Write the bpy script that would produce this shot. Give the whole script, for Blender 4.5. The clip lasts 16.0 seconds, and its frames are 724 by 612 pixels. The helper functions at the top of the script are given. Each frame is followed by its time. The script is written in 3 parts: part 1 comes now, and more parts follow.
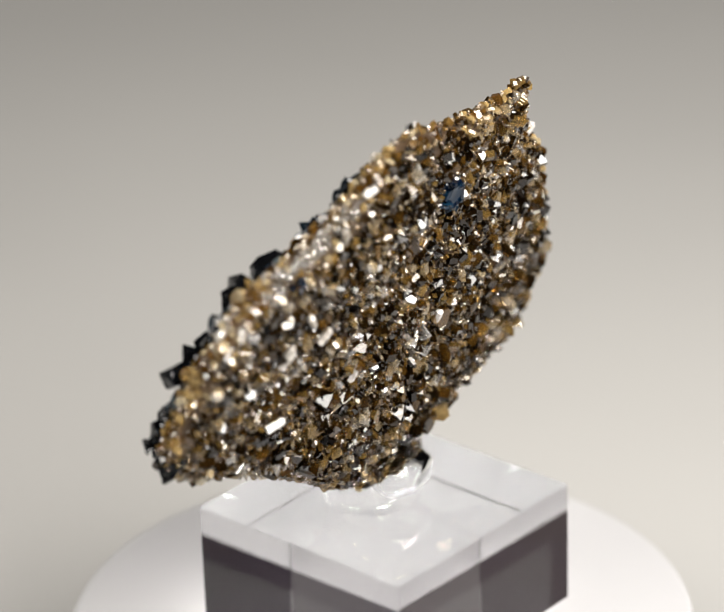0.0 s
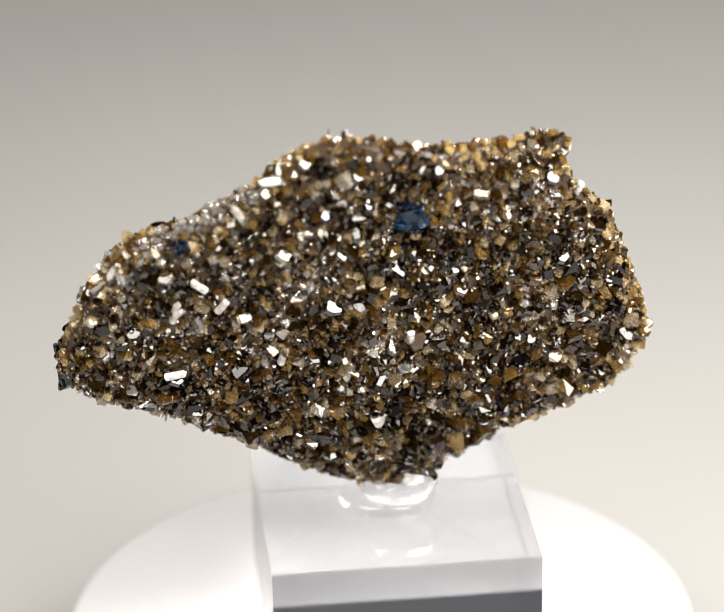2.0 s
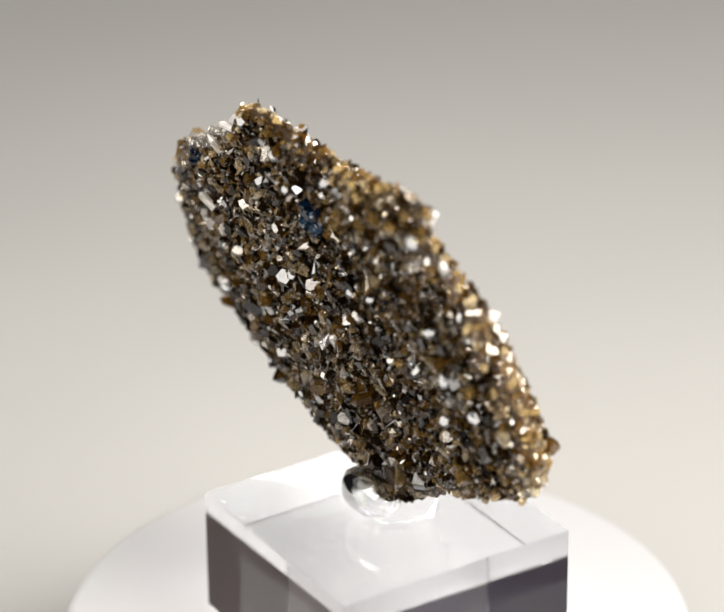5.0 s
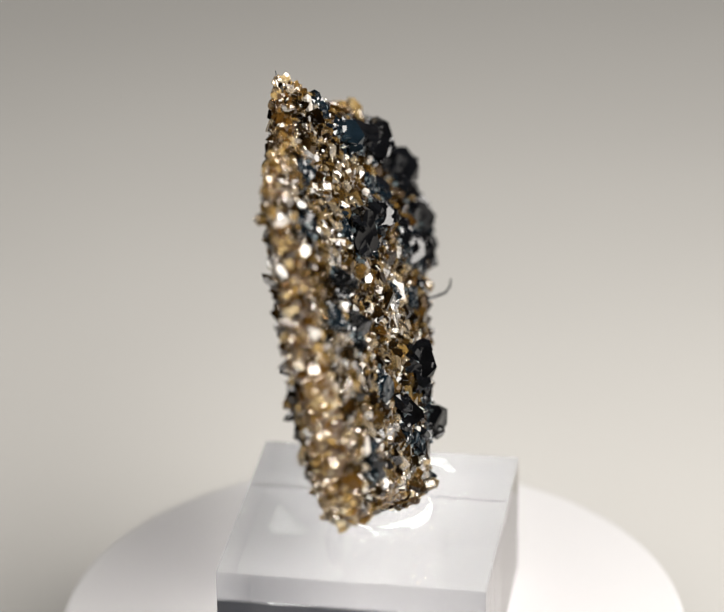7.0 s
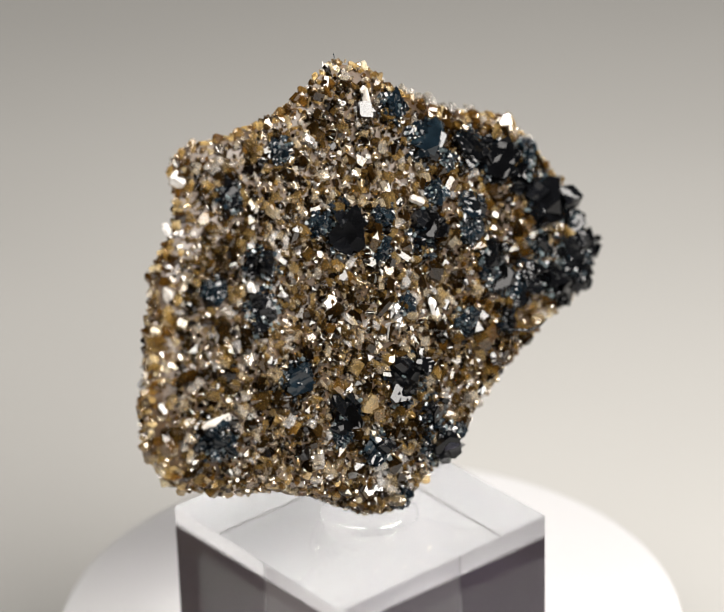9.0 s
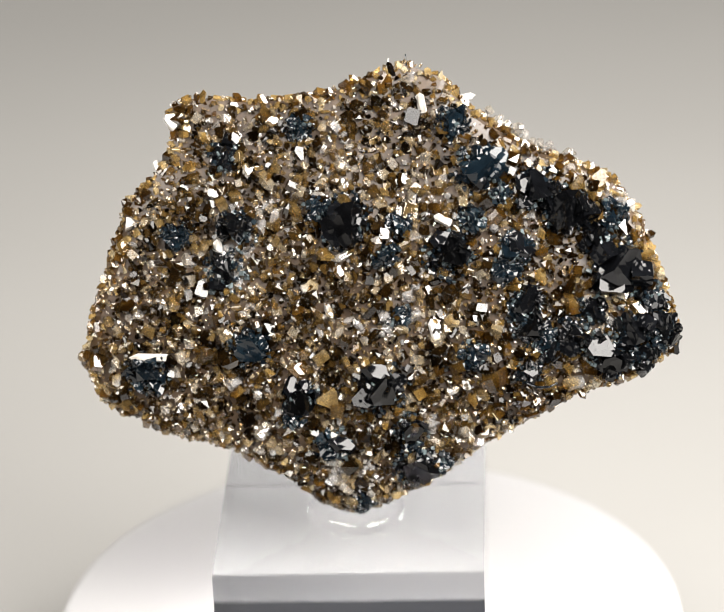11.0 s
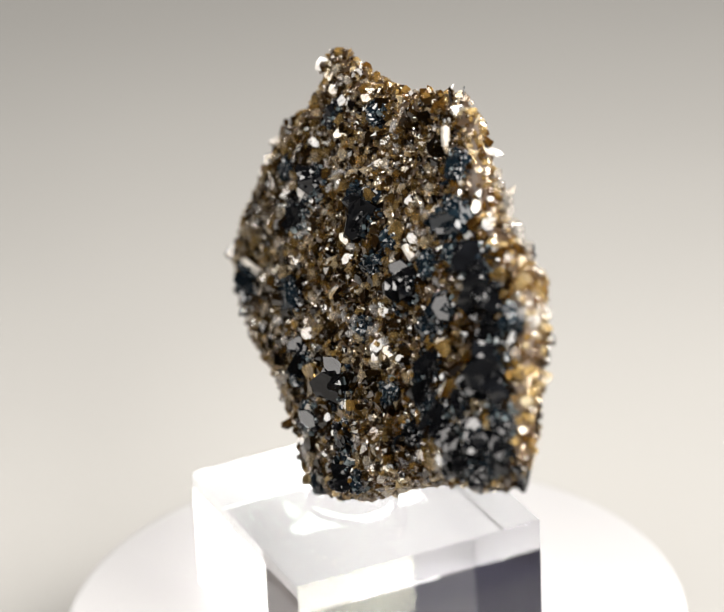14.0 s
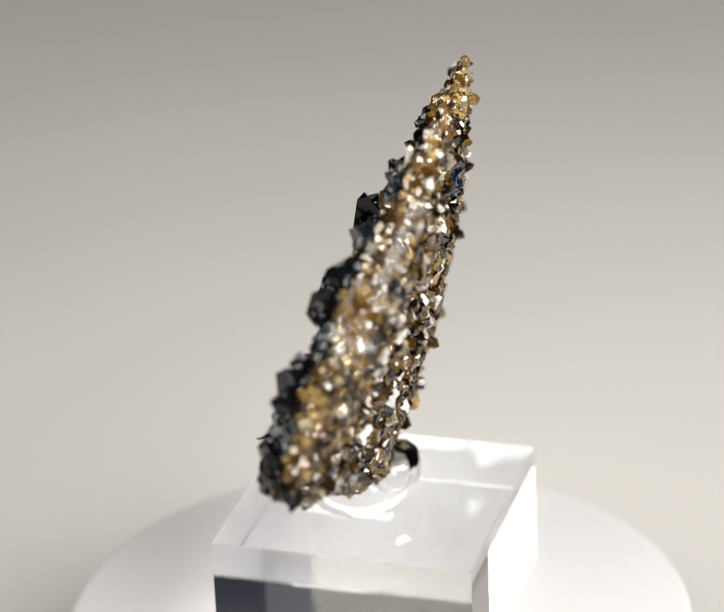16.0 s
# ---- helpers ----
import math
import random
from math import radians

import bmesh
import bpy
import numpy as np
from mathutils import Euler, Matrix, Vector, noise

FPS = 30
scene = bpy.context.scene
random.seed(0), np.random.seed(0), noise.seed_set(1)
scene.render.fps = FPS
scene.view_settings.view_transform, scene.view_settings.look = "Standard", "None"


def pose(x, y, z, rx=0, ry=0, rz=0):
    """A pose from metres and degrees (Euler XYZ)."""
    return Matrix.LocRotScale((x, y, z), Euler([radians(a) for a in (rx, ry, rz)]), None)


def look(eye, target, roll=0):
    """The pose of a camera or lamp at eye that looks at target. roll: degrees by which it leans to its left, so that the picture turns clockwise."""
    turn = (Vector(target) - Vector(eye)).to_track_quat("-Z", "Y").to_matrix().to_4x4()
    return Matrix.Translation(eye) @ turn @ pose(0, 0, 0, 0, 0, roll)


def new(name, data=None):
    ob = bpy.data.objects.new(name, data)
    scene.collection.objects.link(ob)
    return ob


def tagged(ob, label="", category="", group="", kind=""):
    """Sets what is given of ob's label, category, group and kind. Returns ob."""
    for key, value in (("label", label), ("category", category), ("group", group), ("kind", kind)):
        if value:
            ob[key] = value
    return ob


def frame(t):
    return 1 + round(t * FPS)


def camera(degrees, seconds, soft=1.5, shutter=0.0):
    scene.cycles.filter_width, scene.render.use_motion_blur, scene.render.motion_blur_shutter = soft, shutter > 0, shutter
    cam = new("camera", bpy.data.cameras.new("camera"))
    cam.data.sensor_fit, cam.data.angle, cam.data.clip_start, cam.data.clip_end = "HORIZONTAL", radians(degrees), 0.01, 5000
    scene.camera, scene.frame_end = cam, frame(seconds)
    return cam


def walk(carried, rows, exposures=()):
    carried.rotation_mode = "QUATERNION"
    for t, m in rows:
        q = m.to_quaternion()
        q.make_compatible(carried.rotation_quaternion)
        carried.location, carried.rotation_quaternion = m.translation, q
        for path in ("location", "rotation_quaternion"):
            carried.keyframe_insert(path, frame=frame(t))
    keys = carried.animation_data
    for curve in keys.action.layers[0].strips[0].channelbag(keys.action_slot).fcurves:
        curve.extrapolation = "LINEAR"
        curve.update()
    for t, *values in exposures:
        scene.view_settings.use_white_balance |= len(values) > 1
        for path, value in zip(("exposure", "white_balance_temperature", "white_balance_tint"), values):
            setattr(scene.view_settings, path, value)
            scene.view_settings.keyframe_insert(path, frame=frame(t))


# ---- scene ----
MM = 0.001
# The turntable's axis is the z axis; its plate is at z = 0 and the acrylic base stands on it.
BASE_W, BASE_H = 32 * MM, 16 * MM

cam = camera(12.542, 16.0, soft=0.6)
EYE = (0.0, -0.34912, 0.19829 + BASE_H)
YAW, PITCH, ROLL = radians(-0.098), radians(26.161), -1.691
AIM = (EYE[0] + math.sin(YAW) * math.cos(PITCH), EYE[1] + math.cos(YAW) * math.cos(PITCH), EYE[2] - math.sin(PITCH))
walk(cam, [(0.0, look(EYE, AIM, ROLL)), (16.0, look(EYE, AIM, ROLL))], exposures=[(0.0, -0.25), (1.0, -0.18), (2.0, -0.03), (3.0, 0.05), (4.0, 0.05), (6.5, -0.24), (7.0, -0.22), (8.0, -0.24), (9.0, -0.16), (11.5, 0.09), (12.5, 0.12), (14.0, 0.06), (15.5, -0.12), (16.0, -0.2)])
cam.data.dof.use_dof = True
cam.data.dof.focus_distance = 0.386
cam.data.dof.aperture_fstop = 17.0

# ---- light: two long lamp panels high at either side of the turntable, in a dim room ----
world = bpy.data.worlds.new("world")
scene.world = world
world.use_nodes = True
world.node_tree.nodes["Background"].inputs["Color"].default_value = (0.9, 0.95, 1.0, 1)
world.node_tree.nodes["Background"].inputs["Strength"].default_value = 0.02


def area_lamp(name, eye, target, sx, sy, watts, color):
    data = bpy.data.lights.new(name, "AREA")
    data.shape, data.size, data.size_y, data.energy, data.color = "RECTANGLE", sx, sy, watts, color
    ob = new(name, data)
    # the panel's long side runs front to back
    z = (Vector(eye) - Vector(target)).normalized()
    x = Vector((0, 1, 0)).cross(z).normalized()
    ob.matrix_world = Matrix.Translation(eye) @ Matrix((x, z.cross(x), z)).transposed().to_4x4()
    return ob


WARM = (1.0, 0.962, 0.915)
RIGHT_LAMP, LEFT_LAMP = (0.19, -0.16, 0.26), (-0.19, -0.16, 0.26)
area_lamp("right_lamp_light", RIGHT_LAMP, (0.0, -0.03, 0.02), 0.21, 0.33, 5.9, WARM)
area_lamp("left_lamp_light", LEFT_LAMP, (0.0, -0.03, 0.02), 0.21, 0.33, 2.3, WARM)

# the turntable's angle at each whole second
DEGREES = [0.0, -21.5, -42.86, -64.3, -85.65, -106.75, -127.7, -148.4, -168.9, -189.45, -210.4, -231.4, -252.25, -273.0, -293.85, -314.6, -335.09]


# ---- materials ----
def material(name):
    m = bpy.data.materials.new(name)
    m.use_nodes = True
    nt = m.node_tree
    return m, nt, nt.nodes["Principled BSDF"]


def node(nt, kind, **values):
    n = nt.nodes.new(kind)
    for k, v in values.items():
        n.inputs[k].default_value = v
    return n


def ramp(nt, fac, stops):
    n = nt.nodes.new("ShaderNodeValToRGB")
    e = n.color_ramp.elements
    while len(e) < len(stops):
        e.new(0.5)
    for el, (pos, col) in zip(e, stops):
        el.position, el.color = pos, (*col, 1)
    nt.links.new(fac, n.inputs["Fac"])
    return n


def coords(nt):
    return nt.nodes.new("ShaderNodeTexCoord").outputs["Object"]


def bump(nt, height, strength, distance, bsdf):
    b = node(nt, "ShaderNodeBump", Strength=strength, Distance=distance)
    nt.links.new(height, b.inputs["Height"])
    nt.links.new(b.outputs["Normal"], bsdf.inputs["Normal"])


def paper_material(name, color, rough, scale):
    m, nt, b = material(name)
    c = coords(nt)
    n1 = node(nt, "ShaderNodeTexNoise", Scale=scale, Detail=6.0)
    n2 = node(nt, "ShaderNodeTexNoise", Scale=9.0, Detail=3.0)
    nt.links.new(c, n1.inputs["Vector"])
    nt.links.new(c, n2.inputs["Vector"])
    lo = tuple(k * 0.95 for k in color)
    r = ramp(nt, n2.outputs["Fac"], [(0.3, lo), (0.7, color)])
    nt.links.new(r.outputs["Color"], b.inputs["Base Color"])
    b.inputs["Roughness"].default_value = rough
    bump(nt, n1.outputs["Fac"], 0.12, 0.0003, b)
    return m


PAPER = paper_material("white_paper", (0.305, 0.299, 0.286), 0.75, 900)
PLATE = paper_material("white_plastic", (0.35, 0.346, 0.351), 0.35, 1500)
WALLS = paper_material("room_paint", (0.045, 0.045, 0.048), 0.8, 200)


def crystal_material(name, stops, rough, transmission, per_island=True, ior=1.55, grain=1500, chips=0.0):
    m, nt, b = material(name)
    if per_island:
        rnd = nt.nodes.new("ShaderNodeNewGeometry").outputs["Random Per Island"]
    else:
        rnd = nt.nodes.new("ShaderNodeObjectInfo").outputs["Random"]
    c = coords(nt)
    big = node(nt, "ShaderNodeTexNoise", Scale=140.0, Detail=2.0)
    nt.links.new(c, big.inputs["Vector"])
    fine = node(nt, "ShaderNodeTexNoise", Scale=float(grain), Detail=3.0)
    nt.links.new(c, fine.inputs["Vector"])
    # colour from the crystal's own tone, drifting over the rock, with fine inclusions
    add = nt.nodes.new("ShaderNodeMath")
    add.operation = "MULTIPLY_ADD"
    add.inputs[1].default_value = 0.7
    nt.links.new(rnd, add.inputs[0])
    sub = nt.nodes.new("ShaderNodeMath")
    sub.operation = "MULTIPLY_ADD"
    sub.inputs[1].default_value, sub.inputs[2].default_value = 0.9, -0.3
    nt.links.new(big.outputs["Fac"], sub.inputs[0])
    nt.links.new(sub.outputs[0], add.inputs[2])
    r = ramp(nt, add.outputs[0], stops)
    mix = nt.nodes.new("ShaderNodeMix")
    mix.data_type, mix.blend_type = "RGBA", "MULTIPLY"
    mix.inputs["Factor"].default_value = 0.6
    g = ramp(nt, fine.outputs["Fac"], [(0.35, (0.45, 0.42, 0.4)), (0.65, (1.2, 1.2, 1.2))])
    nt.links.new(r.outputs["Color"], mix.inputs["A"])
    nt.links.new(g.outputs["Color"], mix.inputs["B"])
    nt.links.new(mix.outputs["Result"], b.inputs["Base Color"])
    b.inputs["Roughness"].default_value = rough
    b.inputs["IOR"].default_value = ior
    b.inputs["Transmission Weight"].default_value = transmission
    if chips:
        cells = node(nt, "ShaderNodeTexVoronoi", Scale=1100.0)
        nt.links.new(c, cells.inputs["Vector"])
        bump(nt, cells.outputs["Distance"], chips, 0.0004, b)
    else:
        bump(nt, fine.outputs["Fac"], 0.12, 0.0001, b)
    return m


BROWN_STOPS = [(0.16, (0.006, 0.003, 0.001)), (0.43, (0.045, 0.022, 0.005)), (0.59, (0.20, 0.10, 0.018)),
               (0.71, (0.44, 0.28, 0.085)), (0.80, (0.77, 0.62, 0.38)), (0.90, (0.97, 0.95, 0.92))]
PALE_STOPS = [(0.16, (0.007, 0.004, 0.0015)), (0.38, (0.05, 0.027, 0.008)), (0.52, (0.20, 0.112, 0.028)),
              (0.65, (0.46, 0.31, 0.12)), (0.76, (0.76, 0.64, 0.45)), (0.87, (0.97, 0.95, 0.93))]
AMBER_STOPS = [(0.12, (0.03, 0.014, 0.003)), (0.38, (0.17, 0.08, 0.014)), (0.56, (0.38, 0.24, 0.075)),
               (0.72, (0.66, 0.47, 0.2)), (0.86, (0.87, 0.76, 0.52)), (0.97, (0.96, 0.93, 0.87))]
BROWN = crystal_material("smoky_brown_crystal", BROWN_STOPS, 0.025, 0.86, True, 1.46)
PALE_BROWN = crystal_material("pale_smoky_crystal", PALE_STOPS, 0.025, 0.86, True, 1.47)
BROWN_SINGLE = crystal_material("smoky_brown_crystal_single", BROWN_STOPS, 0.018, 0.75, False, 1.75)
AMBER = crystal_material("amber_crystal", AMBER_STOPS, 0.04, 0.72, True, 1.65)
AMBER_SINGLE = crystal_material("amber_crystal_single", AMBER_STOPS, 0.03, 0.8, False, 1.65)
SPARKLE = crystal_material("clear_fine_quartz", [(0.1, (0.4, 0.27, 0.13)), (0.6, (0.7, 0.55, 0.35)), (0.95, (0.95, 0.93, 0.9))], 0.02, 0.9, True, 1.75)
MATRIX = crystal_material("brown_matrix", [(0.1, (0.012, 0.006, 0.002)), (0.6, (0.05, 0.026, 0.008)), (0.95, (0.14, 0.08, 0.025))], 0.45, 0.0, False)
BLACK = crystal_material("black_crystal", [(0.1, (0.001, 0.001, 0.001)), (0.8, (0.003, 0.0033, 0.004))], 0.05, 0.0, False, 1.34, 900, 0.6)
BLUE = crystal_material("blue_black_crystal", [(0.1, (0.002, 0.003, 0.004)), (0.6, (0.003, 0.006, 0.009)), (0.95, (0.010, 0.017, 0.022))], 0.06, 0.0, False, 1.42, 900, 0.7)
DEEP_BLUE = crystal_material("deep_blue_crystal", [(0.1, (0.001, 0.0015, 0.003)), (0.6, (0.001, 0.004, 0.012)), (0.95, (0.004, 0.02, 0.04))], 0.05, 0.0, False, 1.4, 900, 0.9)
BLUE_GRAIN = crystal_material("blue_black_grain", [(0.1, (0.002, 0.003, 0.004)), (0.6, (0.006, 0.010, 0.014)), (0.95, (0.10, 0.125, 0.13))], 0.05, 0.0, True, 1.52, 900)
PALE = crystal_material("pale_quartz", [(0.1, (0.5, 0.46, 0.4)), (0.9, (0.85, 0.83, 0.8))], 0.04, 0.35, False, 1.65)

CLEAR = crystal_material("clear_quartz", [(0.1, (0.55, 0.5, 0.42)), (0.9, (0.9, 0.88, 0.85))], 0.03, 0.85, False, 1.55)

def clear_material(name, tint, rough, ior, noise_scale, strength, film=0.0):
    m, nt, b = material(name)
    b.inputs["Base Color"].default_value = (*tint, 1)
    b.inputs["Roughness"].default_value = rough
    b.inputs["IOR"].default_value = ior
    b.inputs["Transmission Weight"].default_value = 1.0
    n = node(nt, "ShaderNodeTexNoise", Scale=noise_scale, Detail=2.0)
    nt.links.new(coords(nt), n.inputs["Vector"])
    bump(nt, n.outputs["Fac"], strength, 0.0002, b)
    b.inputs["Thin Film Thickness"].default_value = film
    b.inputs["Thin Film IOR"].default_value = 1.43
    return m


ACRYLIC = clear_material("clear_acrylic", (0.53, 0.535, 0.54), 0.0, 1.49, 60, 0.01, 330.0)
PUTTY = clear_material("clear_putty", (0.96, 0.97, 0.97), 0.03, 1.34, 500, 0.25)


# ---- helpers for meshes ----
def part(name, mesh, mat, parent, label=""):
    if isinstance(mesh, bmesh.types.BMesh):
        data = bpy.data.meshes.new(name)
        mesh.to_mesh(data)
        mesh.free()
    else:
        data = mesh
    if not data.materials:
        data.materials.append(mat)
    ob = new(name, data)
    ob.parent = parent
    if label:
        tagged(ob, label=label)
    return ob


def smooth(ob):
    for f in ob.data.polygons:
        f.use_smooth = True
    return ob


def lathe(profile, steps=128):
    """A closed turned body from (radius, height) pairs, from the axis round to the axis."""
    bm = bmesh.new()
    rings = []
    for r, z in profile:
        if r < 1e-7:
            rings.append([bm.verts.new((0, 0, z))])
        else:
            rings.append([bm.verts.new((r * math.cos(2 * math.pi * k / steps), r * math.sin(2 * math.pi * k / steps), z)) for k in range(steps)])
    for a, b in zip(rings, rings[1:]):
        for k in range(steps):
            j = (k + 1) % steps
            vs = [a[k % len(a)], a[j % len(a)], b[j % len(b)], b[k % len(b)]]
            vs = [v for i, v in enumerate(vs) if v not in vs[:i]]
            if len(vs) > 2:
                bm.faces.new(vs)
    bmesh.ops.recalc_face_normals(bm, faces=bm.faces)
    return bm


# ---- the setting ----
FLOOR = -22 * MM


def sweep():
    """White paper that lies on the table and rises behind in a wide curve."""
    x0, x1, y0, yc, rad, top = -0.3, 0.3, -0.13, 0.42, 0.25, 0.8
    prof = [(y0, FLOOR), (0.1, FLOOR), (yc, FLOOR)]
    prof += [(yc + rad * math.sin(a), FLOOR + rad * (1 - math.cos(a))) for a in [k * math.pi / 32 for k in range(1, 17)]]
    prof.append((yc + rad, top))
    bm = bmesh.new()
    rows = [[bm.verts.new((x, y, z)) for y, z in prof] for x in (x0, x1)]
    low = [[bm.verts.new((x, y + 0.002, z - 0.002)) for y, z in prof] for x in (x0, x1)]
    for k in range(len(prof) - 1):
        bm.faces.new((rows[0][k], rows[1][k], rows[1][k + 1], rows[0][k + 1]))
        bm.faces.new((low[0][k], low[0][k + 1], low[1][k + 1], low[1][k]))
    ob = part("backdrop", bm, PAPER, None)
    tagged(smooth(ob), "white paper sheet lying on the table and curving up", "backdrop", kind="structure")


sweep()


def box_wall(name, lo, hi, label):
    bm = bmesh.new()
    bmesh.ops.create_cube(bm, size=1)
    for v in bm.verts:
        v.co = Vector([(a + b) / 2 + c * (b - a) for a, b, c in zip(lo, hi, v.co)])
    tagged(part(name, bm, WALLS, None), label, name.split("_")[0], kind="structure")


box_wall("wall_north", (-1.2, 0.95, -0.5), (1.2, 1.05, 1.3), "dark painted room wall behind the paper sheet")
box_wall("wall_south", (-1.2, -1.25, -0.5), (1.2, -1.15, 1.3), "dark painted room wall behind the camera")
box_wall("wall_west", (-1.3, -1.25, -0.5), (-1.2, 1.05, 1.3), "dark painted room side wall")
box_wall("wall_east", (1.2, -1.25, -0.5), (1.3, 1.05, 1.3), "dark painted room side wall")
box_wall("ceiling", (-1.3, -1.25, 1.3), (1.3, 1.05, 1.4), "dark painted room ceiling")
box_wall("table", (-0.8, -0.8, FLOOR - 0.04), (0.8, 0.9, FLOOR - 0.003), "dark table top under the paper sheet")
box_wall("floor", (-1.3, -1.25, -0.6), (1.3, 1.05, -0.5), "dark room floor under the table")

# ---- turntable ----
turntable = tagged(new("turntable"), "round white plastic motorised turntable under the acrylic base", "turntable")
R = 38.6 * MM
# the plate leans a little on its axis, and the base on it
TURN = Matrix.Rotation(radians(-41.50), 4, "Z")
TILT = TURN @ Matrix.Rotation(radians(-0.65), 4, "X") @ Matrix.Rotation(radians(-0.79), 4, "Y") @ TURN.inverted()
plate = part("plate", lathe([(0, -3 * MM), (R - 0.8 * MM, -3 * MM), (R, -2.4 * MM), (R, -0.6 * MM), (R - 0.2 * MM, -0.15 * MM), (R - 0.7 * MM, 0), (0, 0)], 192), PLATE, turntable)
plate.matrix_basis = Matrix.Translation((0.66 * MM, 0.35 * MM, 0)) @ TILT
foot = part("foot", lathe([(0, FLOOR), (33 * MM, FLOOR), (34 * MM, FLOOR + MM), (34 * MM, -5 * MM), (33 * MM, -4.2 * MM), (0, -4.2 * MM)], 96), PLATE, turntable)

# ---- acrylic base ----
BASE = TILT @ Matrix.Translation((1.462 * MM, 1.638 * MM, 0.05 * MM)) @ Matrix.Rotation(radians(-41.50), 4, "Z")
acrylic_base = tagged(new("acrylic_base"), "clear square acrylic display block standing on the white turntable", "display base")


def acrylic_block():
    bm = bmesh.new()
    bmesh.ops.create_cube(bm, size=1)
    bmesh.ops.scale(bm, verts=bm.verts, vec=(BASE_W, BASE_W, BASE_H - 0.05 * MM))
    bmesh.ops.translate(bm, verts=bm.verts, vec=(0, 0, BASE_H / 2))
    bmesh.ops.bevel(bm, geom=bm.edges[:], offset=0.14 * MM, segments=2, affect="EDGES")
    bmesh.ops.transform(bm, matrix=BASE, verts=bm.verts)
    return part("block", bm, ACRYLIC, acrylic_base)


acrylic_block().visible_shadow = False

# ---- the rock's own frame: u along it, v up it, n out of its plain side ----
AU, AV, AN = Vector((0.62564, 0.78011, -0.00000)), Vector((0.20273, -0.16259, 0.96564)), Vector((0.75331, -0.60415, -0.25987))


def lean(u, n):
    """The rim at the high end of u slants: wider on the plain side."""
    return u + 0.16 * (n + 6) * np.clip((u - 16) / 14, 0, 1)


def rock(u, v, n):
    u = float(lean(u, n))
    return (AU * u + AV * v + AN * n) * MM + Vector((0, 0, BASE_H))


# ---- clear putty ----
def putty_disc():
    """The flattened foot of the putty, pressed on the block."""
    bm = bmesh.new()
    cx, cy, rad = -0.1, 2.6, 5.8
    rings, steps = 22, 72
    top = []
    for i in range(rings + 1):
        q = i / rings
        ring = []
        for k in range(steps if i else 1):
            a = 2 * math.pi * k / steps
            r = rad * math.sin(q * math.pi / 2) * (1 + 0.03 * math.sin(2 * a + 1) + 0.02 * math.sin(3 * a))
            x, y = cx + r * math.cos(a), cy + r * math.sin(a)
            h = 2.1 * math.cos(q * math.pi / 2) ** 0.55
            h += 0.15 * noise.noise((x * 0.9, y * 0.9, 3.0)) * math.cos(q * math.pi / 2)
            ring.append(bm.verts.new((x * MM, y * MM, BASE_H + (0.03 + h) * MM)))
        top.append(ring)
    for a, b in zip(top, top[1:]):
        for k in range(steps):
            j = (k + 1) % steps
            if len(a) == 1:
                bm.faces.new((a[0], b[k], b[j]))
            else:
                bm.faces.new((a[k], b[k], b[j], a[j]))
    return bm


def putty_lump():
    """The lump pressed up against the plain side of the rock."""
    bm = bmesh.new()
    ball = bmesh.ops.create_uvsphere(bm, u_segments=48, v_segments=28, radius=1)["verts"]
    across = Vector((AN.x, AN.y, 0)).normalized()
    for v in ball:
        p = v.co.copy()
        k = 1 + 0.07 * noise.noise(p * 2.2)
        v.co = (AU * p.x * 4.7 + across * p.y * 3.1 + Vector((0, 0, 1)) * p.z * 2.9) * k * MM
        v.co += (AU * 3.0 + across * 2.3) * MM + Vector((0, 0, BASE_H + 3.8 * MM))
    return bm


putty = tagged(new("putty"), "clear lump of mounting putty holding the rock on the block", "putty")
for putty_part in (part("disc", putty_disc(), PUTTY, putty), part("lump", putty_lump(), PUTTY, putty)):
    smooth(putty_part).visible_shadow = False

# ---- the mineral specimen ----
specimen = tagged(new("mineral_specimen"), "slab of smoky brown quartz crystals with black crystals on one side", "mineral")
# outline of the slab in (u, v) millimetres
OUTLINE = [(22.8, 50.0), (19.5, 51.2), (13.4, 50.4), (7.0, 50.6), (1.5, 51.8), (-2.5, 53.6), (-5.5, 54.2), (-9.6, 52.6),
           (-11.8, 49.6), (-16.4, 46.0), (-20.8, 43.4), (-26.3, 41.6), (-29.6, 39.8), (-32.8, 34.6), (-34.8, 28.6), (-36.7, 23.0), (-36.2, 19.6),
           (-32.0, 17.0), (-25.3, 15.0), (-19.4, 12.0), (-12.8, 8.4), (-7.5, 4.6), (-3.0, 2.4), (1.8, 0.4), (5.5, 1.6), (10.0, 5.0),
           (16.5, 8.7), (24.3, 11.1), (31.2, 14.6), (33.7, 19.5), (32.6, 25.5), (29.6, 33.0), (28.2, 38.4), (23.2, 43.2), (22.2, 46.5)]
OUT = (np.array(OUTLINE) - (-1, 28)) * 0.99 + (-1, 28)
OUT_NEXT = np.roll(OUT, -1, 0)


def inside(p):
    """Signed distance in mm of points (k, 2) from the outline, positive inside."""
    d = np.full(len(p), 1e9)
    odd = np.zeros(len(p), bool)
    for a, b in zip(OUT, OUT_NEXT):
        e = b - a
        w = p - a
        s = np.clip((w @ e) / (e @ e), 0, 1)[:, None]
        d = np.minimum(d, np.hypot(*(w - s * e).T))
        hit = (a[1] > p[:, 1]) != (b[1] > p[:, 1])
        x = a[0] + (p[:, 1] - a[1]) / (b[1] - a[1] + 1e-12) * e[0]
        odd ^= hit & (p[:, 0] < x)
    return np.where(odd, d, -d)


